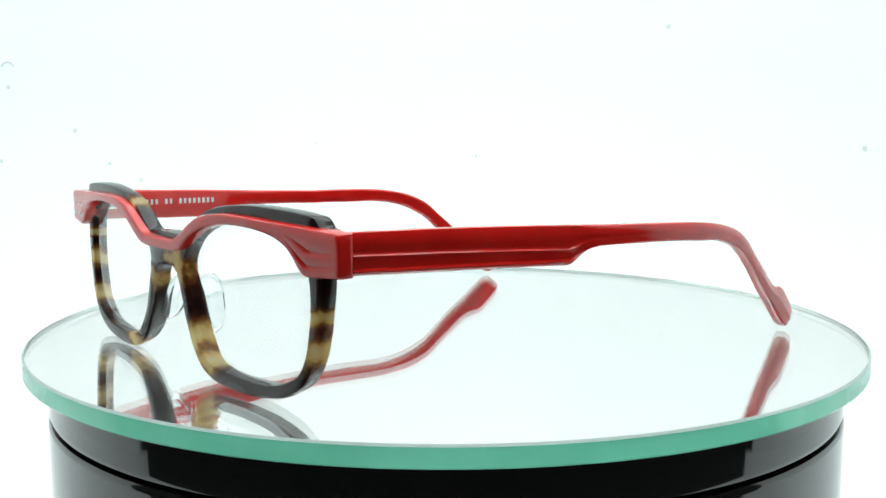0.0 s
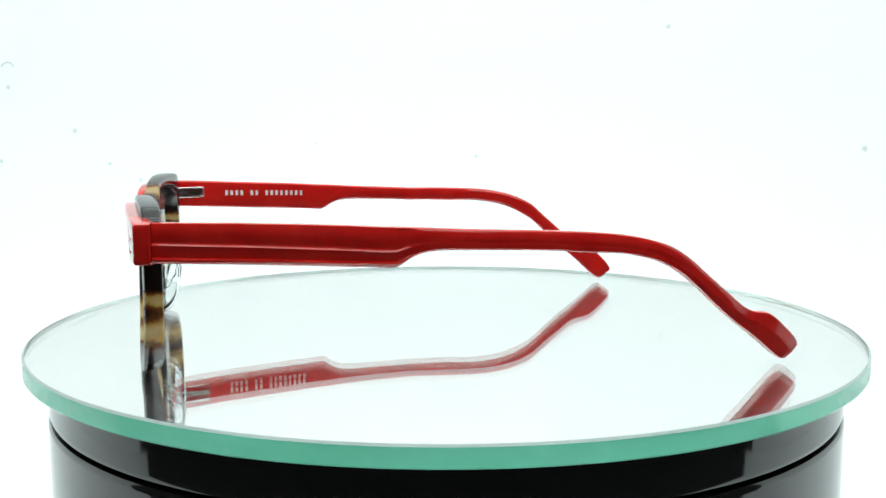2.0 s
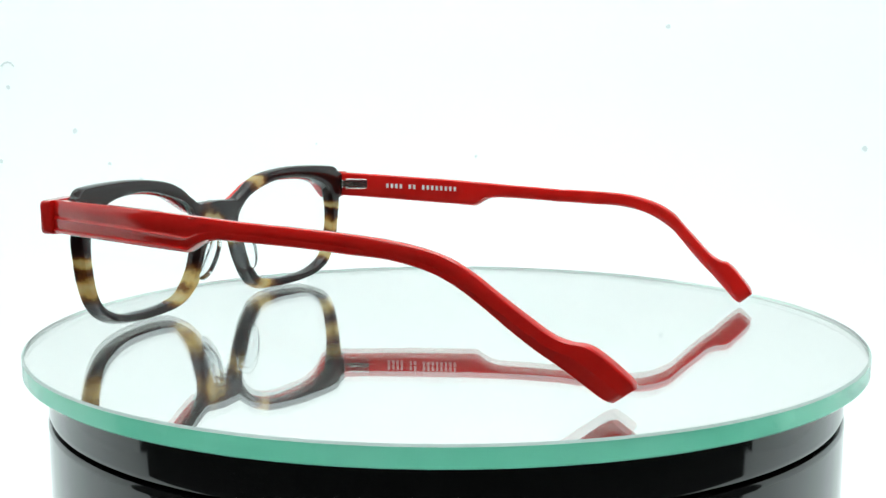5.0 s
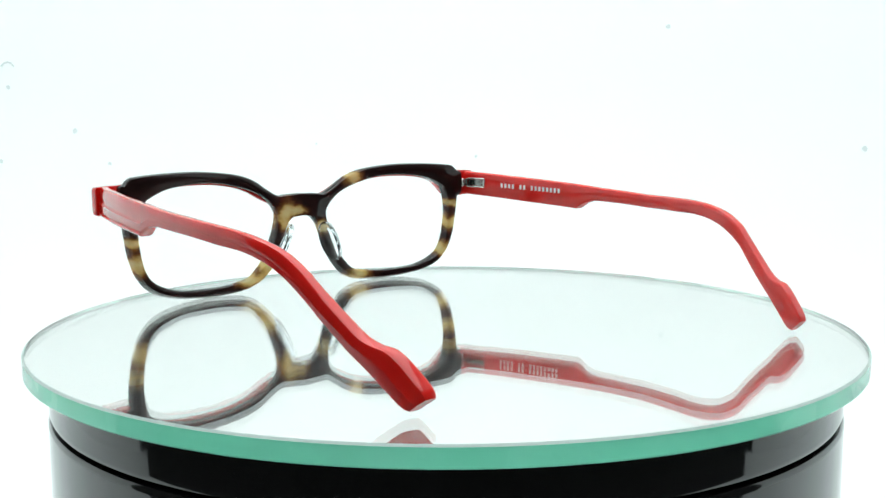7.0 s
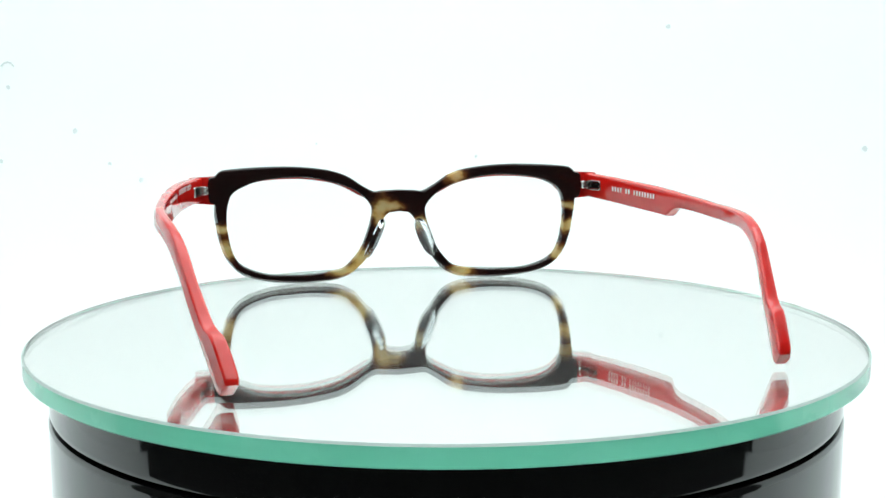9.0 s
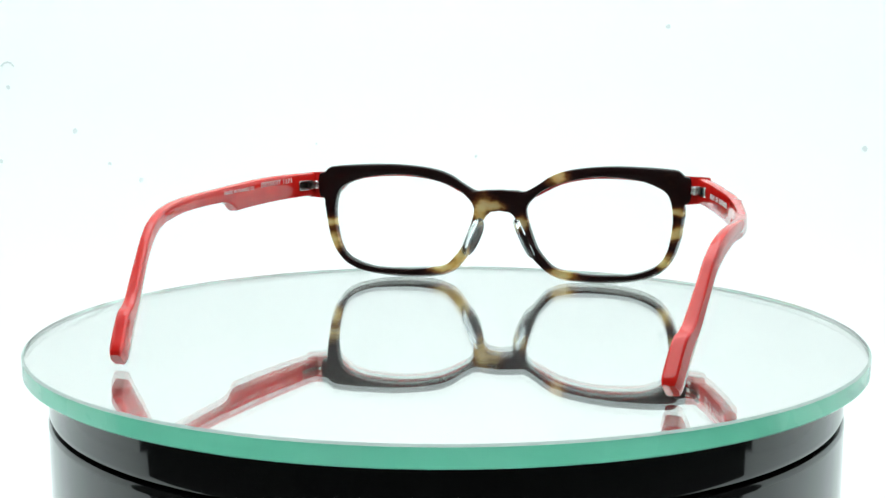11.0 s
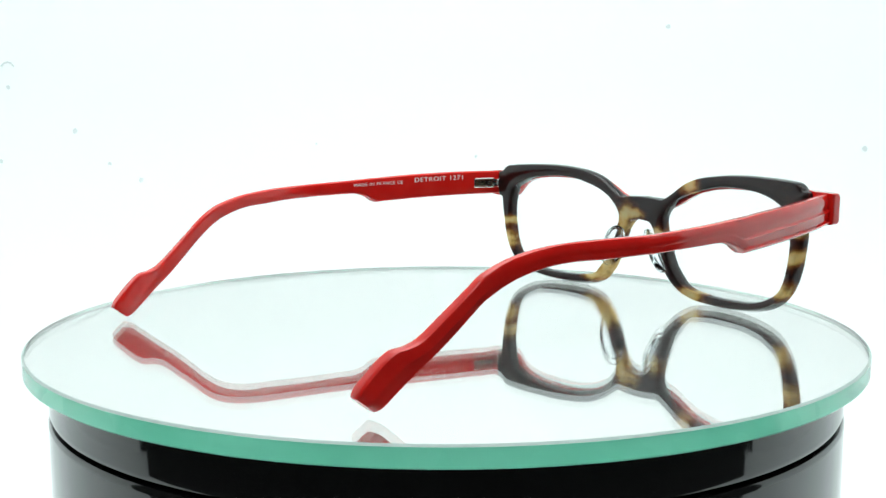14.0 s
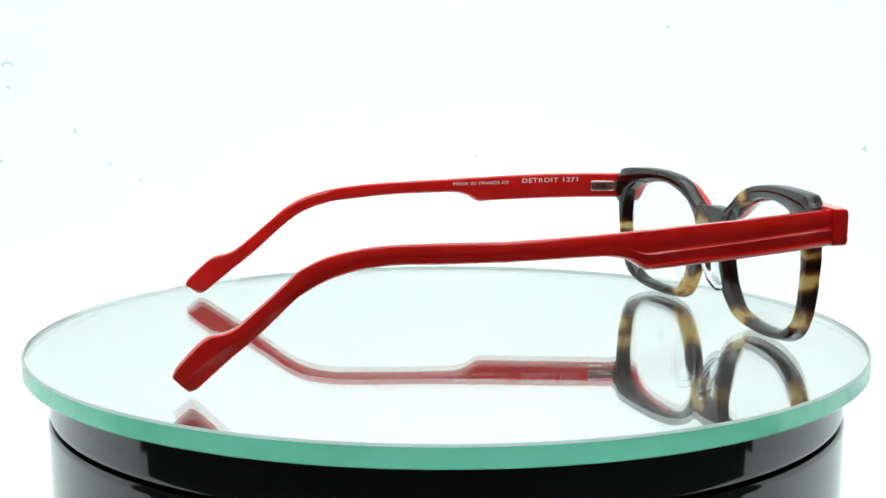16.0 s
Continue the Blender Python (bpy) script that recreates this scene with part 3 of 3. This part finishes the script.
def hinge(temple_ob, side, plan):
    """Steel plate let into the inner face of the temple, with its knuckles."""
    def on_face(y, z, lift):
        return place(side * (plan_x(plan, y) - temple_width(y) - lift), y, z)
    bm = bmesh.new()
    def plate(y0, y1, z0, z1, lift0, lift1):
        v = [bm.verts.new(on_face(y, z, h)) for h in (lift0, lift1) for y, z in ((y0, z0), (y1, z0), (y1, z1), (y0, z1))]
        for f in ((0, 1, 2, 3), (4, 5, 6, 7), (0, 1, 5, 4), (1, 2, 6, 5), (2, 3, 7, 6), (3, 0, 4, 7)):
            bm.faces.new([v[i] for i in f])
        es = list({e for q in v for e in q.link_edges})
        bmesh.ops.bevel(bm, geom=es, offset=0.14 * U, segments=2, affect="EDGES")
    plate(-13.2, -6.0, 33.0, 35.6, -0.4, 0.06)
    part("hinge_bed", bm, RECESS_STEEL, temple_ob, "steel bed of the hinge, darkened as a shaded recess")
    # bright raised frame with round corners
    bm = bmesh.new()
    rings = []
    for k in range(40):
        a = (k + 0.5) * math.tau / 40
        c, d = math.cos(a), math.sin(a)
        e, f = math.copysign(abs(c) ** 0.22, c), math.copysign(abs(d) ** 0.22, d)
        ring = []
        for grow, lift in ((0.0, -0.3), (0.0, 0.30), (-0.12, 0.42), (-0.42, 0.42), (-0.52, 0.30), (-0.52, -0.3)):
            ring.append(on_face(-9.6 + e * (4.1 + grow), 34.3 + f * (1.75 + grow), lift))
        rings.append(ring)
    loft(bm, rings, close=True)
    part("hinge_frame", bm, STEEL, temple_ob, "polished steel hinge frame")
    bm = bmesh.new()
    plate(-8.4, -5.2, 33.7, 34.9, -0.2, 0.55)
    part("hinge_tongue", bm, STEEL, temple_ob, "polished steel hinge tongue")
    bm = bmesh.new()
    plate(-9.3, -8.5, 33.9, 34.7, -0.2, 0.30)
    part("screw", bm, BLACK, temple_ob, "small dark hinge screw")
    for z0, z1 in ((32.9, 33.7), (33.9, 34.7), (34.9, 35.7)):
        bm = bmesh.new()
        rod(bm, on_face(-4.4, z0, 0.9), on_face(-4.4, z1, 0.9), 1.0 * U, 14)
        plate(-6.2, -4.4, z0 + 0.08, z1 - 0.08, 0.1, 1.2)
        part("hinge_knuckle", bm, STEEL, temple_ob, "polished steel hinge knuckle")
    for z0 in (33.3, 34.8):
        bm = bmesh.new()
        box(bm, *sorted((side * 66.3, side * 69.6)), -5.6, -4.2, z0, z0 + 0.6, 0.12)
        part("hinge_leaf", bm, STEEL, temple_ob, "steel hinge leaf at the front")


def lettering(temple_ob, side, plan, words, y0, y1, z0, z1, height):
    """Words on the inner face of a temple, from y0 to y1."""
    cu = bpy.data.curves.new("lettering", "FONT")
    cu.body = words
    cu.extrude = 0.04
    cu.space_character = 1.12
    tmp = new("lettering", cu)
    me = bpy.data.meshes.new_from_object(tmp.evaluated_get(bpy.context.evaluated_depsgraph_get()))
    bpy.data.objects.remove(tmp)
    co = np.array([v.co[:] for v in me.vertices])
    lo, hi = co.min(0), co.max(0)
    for v in me.vertices:
        s = (v.co.x - lo[0]) / (hi[0] - lo[0])
        y = y0 + (y1 - y0) * s
        z = z0 + (z1 - z0) * s + (v.co.y - lo[1]) / (hi[1] - lo[1]) * height
        v.co = place(side * (plan_x(plan, y) - temple_width(y) - 0.03 - 0.06 * (v.co.z > 0)), y, z)
    me.materials.append(INK)
    ob = new("lettering", me)
    ob.parent = temple_ob
    return tagged(ob, "small white printed lettering")


def printed_bars(temple_ob, side, plan, words, y0, y1, z0, z1, height):
    """A maker's mark as plain white bars, one a sign."""
    total = sum(words) + len(words) - 1
    step = (y1 - y0) / total
    starts = [sum(words[:k]) + k for k in range(len(words))]
    for first, count in zip(starts, words):
        for k in range(first, first + count):
            bm = bmesh.new()
            a, b = y0 + (k + 0.2) * step, y0 + (k + 0.72) * step
            z = z0 + (z1 - z0) * k / total
            v = []
            for lift in (-0.05, 0.06):
                for y, h in ((a, 0), (b, 0), (b, height), (a, height)):
                    v.append(bm.verts.new(place(side * (plan_x(plan, y) - temple_width(y) - lift), y, z + h)))
            for f in ((0, 1, 2, 3), (4, 5, 6, 7), (0, 1, 5, 4), (1, 2, 6, 5), (2, 3, 7, 6), (3, 0, 4, 7)):
                bm.faces.new([v[i] for i in f])
            part("printed_bar", bm, INK, temple_ob, "small white printed bar")


def spectacles():
    ob = tagged(new("eyeglasses"), "open red and tortoiseshell acetate eyeglasses standing on the glass disc", "eyeglasses")
    tortoise_front(ob)
    brow_bar(ob)
    for side in (-1, 1):
        plan = PLAN_R if side > 0 else PLAN_L
        lens(ob, side)
        nose_pad(ob, side)
        tem = temple(ob, side, plan)
        hinge(tem, side, plan)
        if side < 0:
            bm = bmesh.new()
            rod(bm, place(-72.3, -3.0, 36.7), place(-72.85, -3.0, 36.7), 0.32 * U, 12)
            part("rivet", bm, STEEL, ob, "tiny steel rivet in the end piece")
            lettering(tem, side, plan, "DETROIT 1271", -38.0, -18.2, 35.4, 35.8, 1.6)
            lettering(tem, side, plan, "MADE IN FRANCE CE", -63.0, -43.0, 34.7, 35.1, 1.1)
        else:
            printed_bars(tem, side, plan, (4, 2, 8), -20.4, -47.6, 32.9, 32.1, 1.6)
    return ob


GLASSES = spectacles()


def motions():
    times = [k * 0.5 for k in range(33)]
    walk(GLASSES, [(t, pose(0, 0, 0, 0, 0, FACE_TURN + spun(t))) for t in times])
    walk(DISC, [(t, pose(0, 0, 0, 0, 0, spun(t))) for t in times])
    walk(PLATTER, [(t, pose(0, 0, 0, 0, 0, spun(t))) for t in times])


motions()
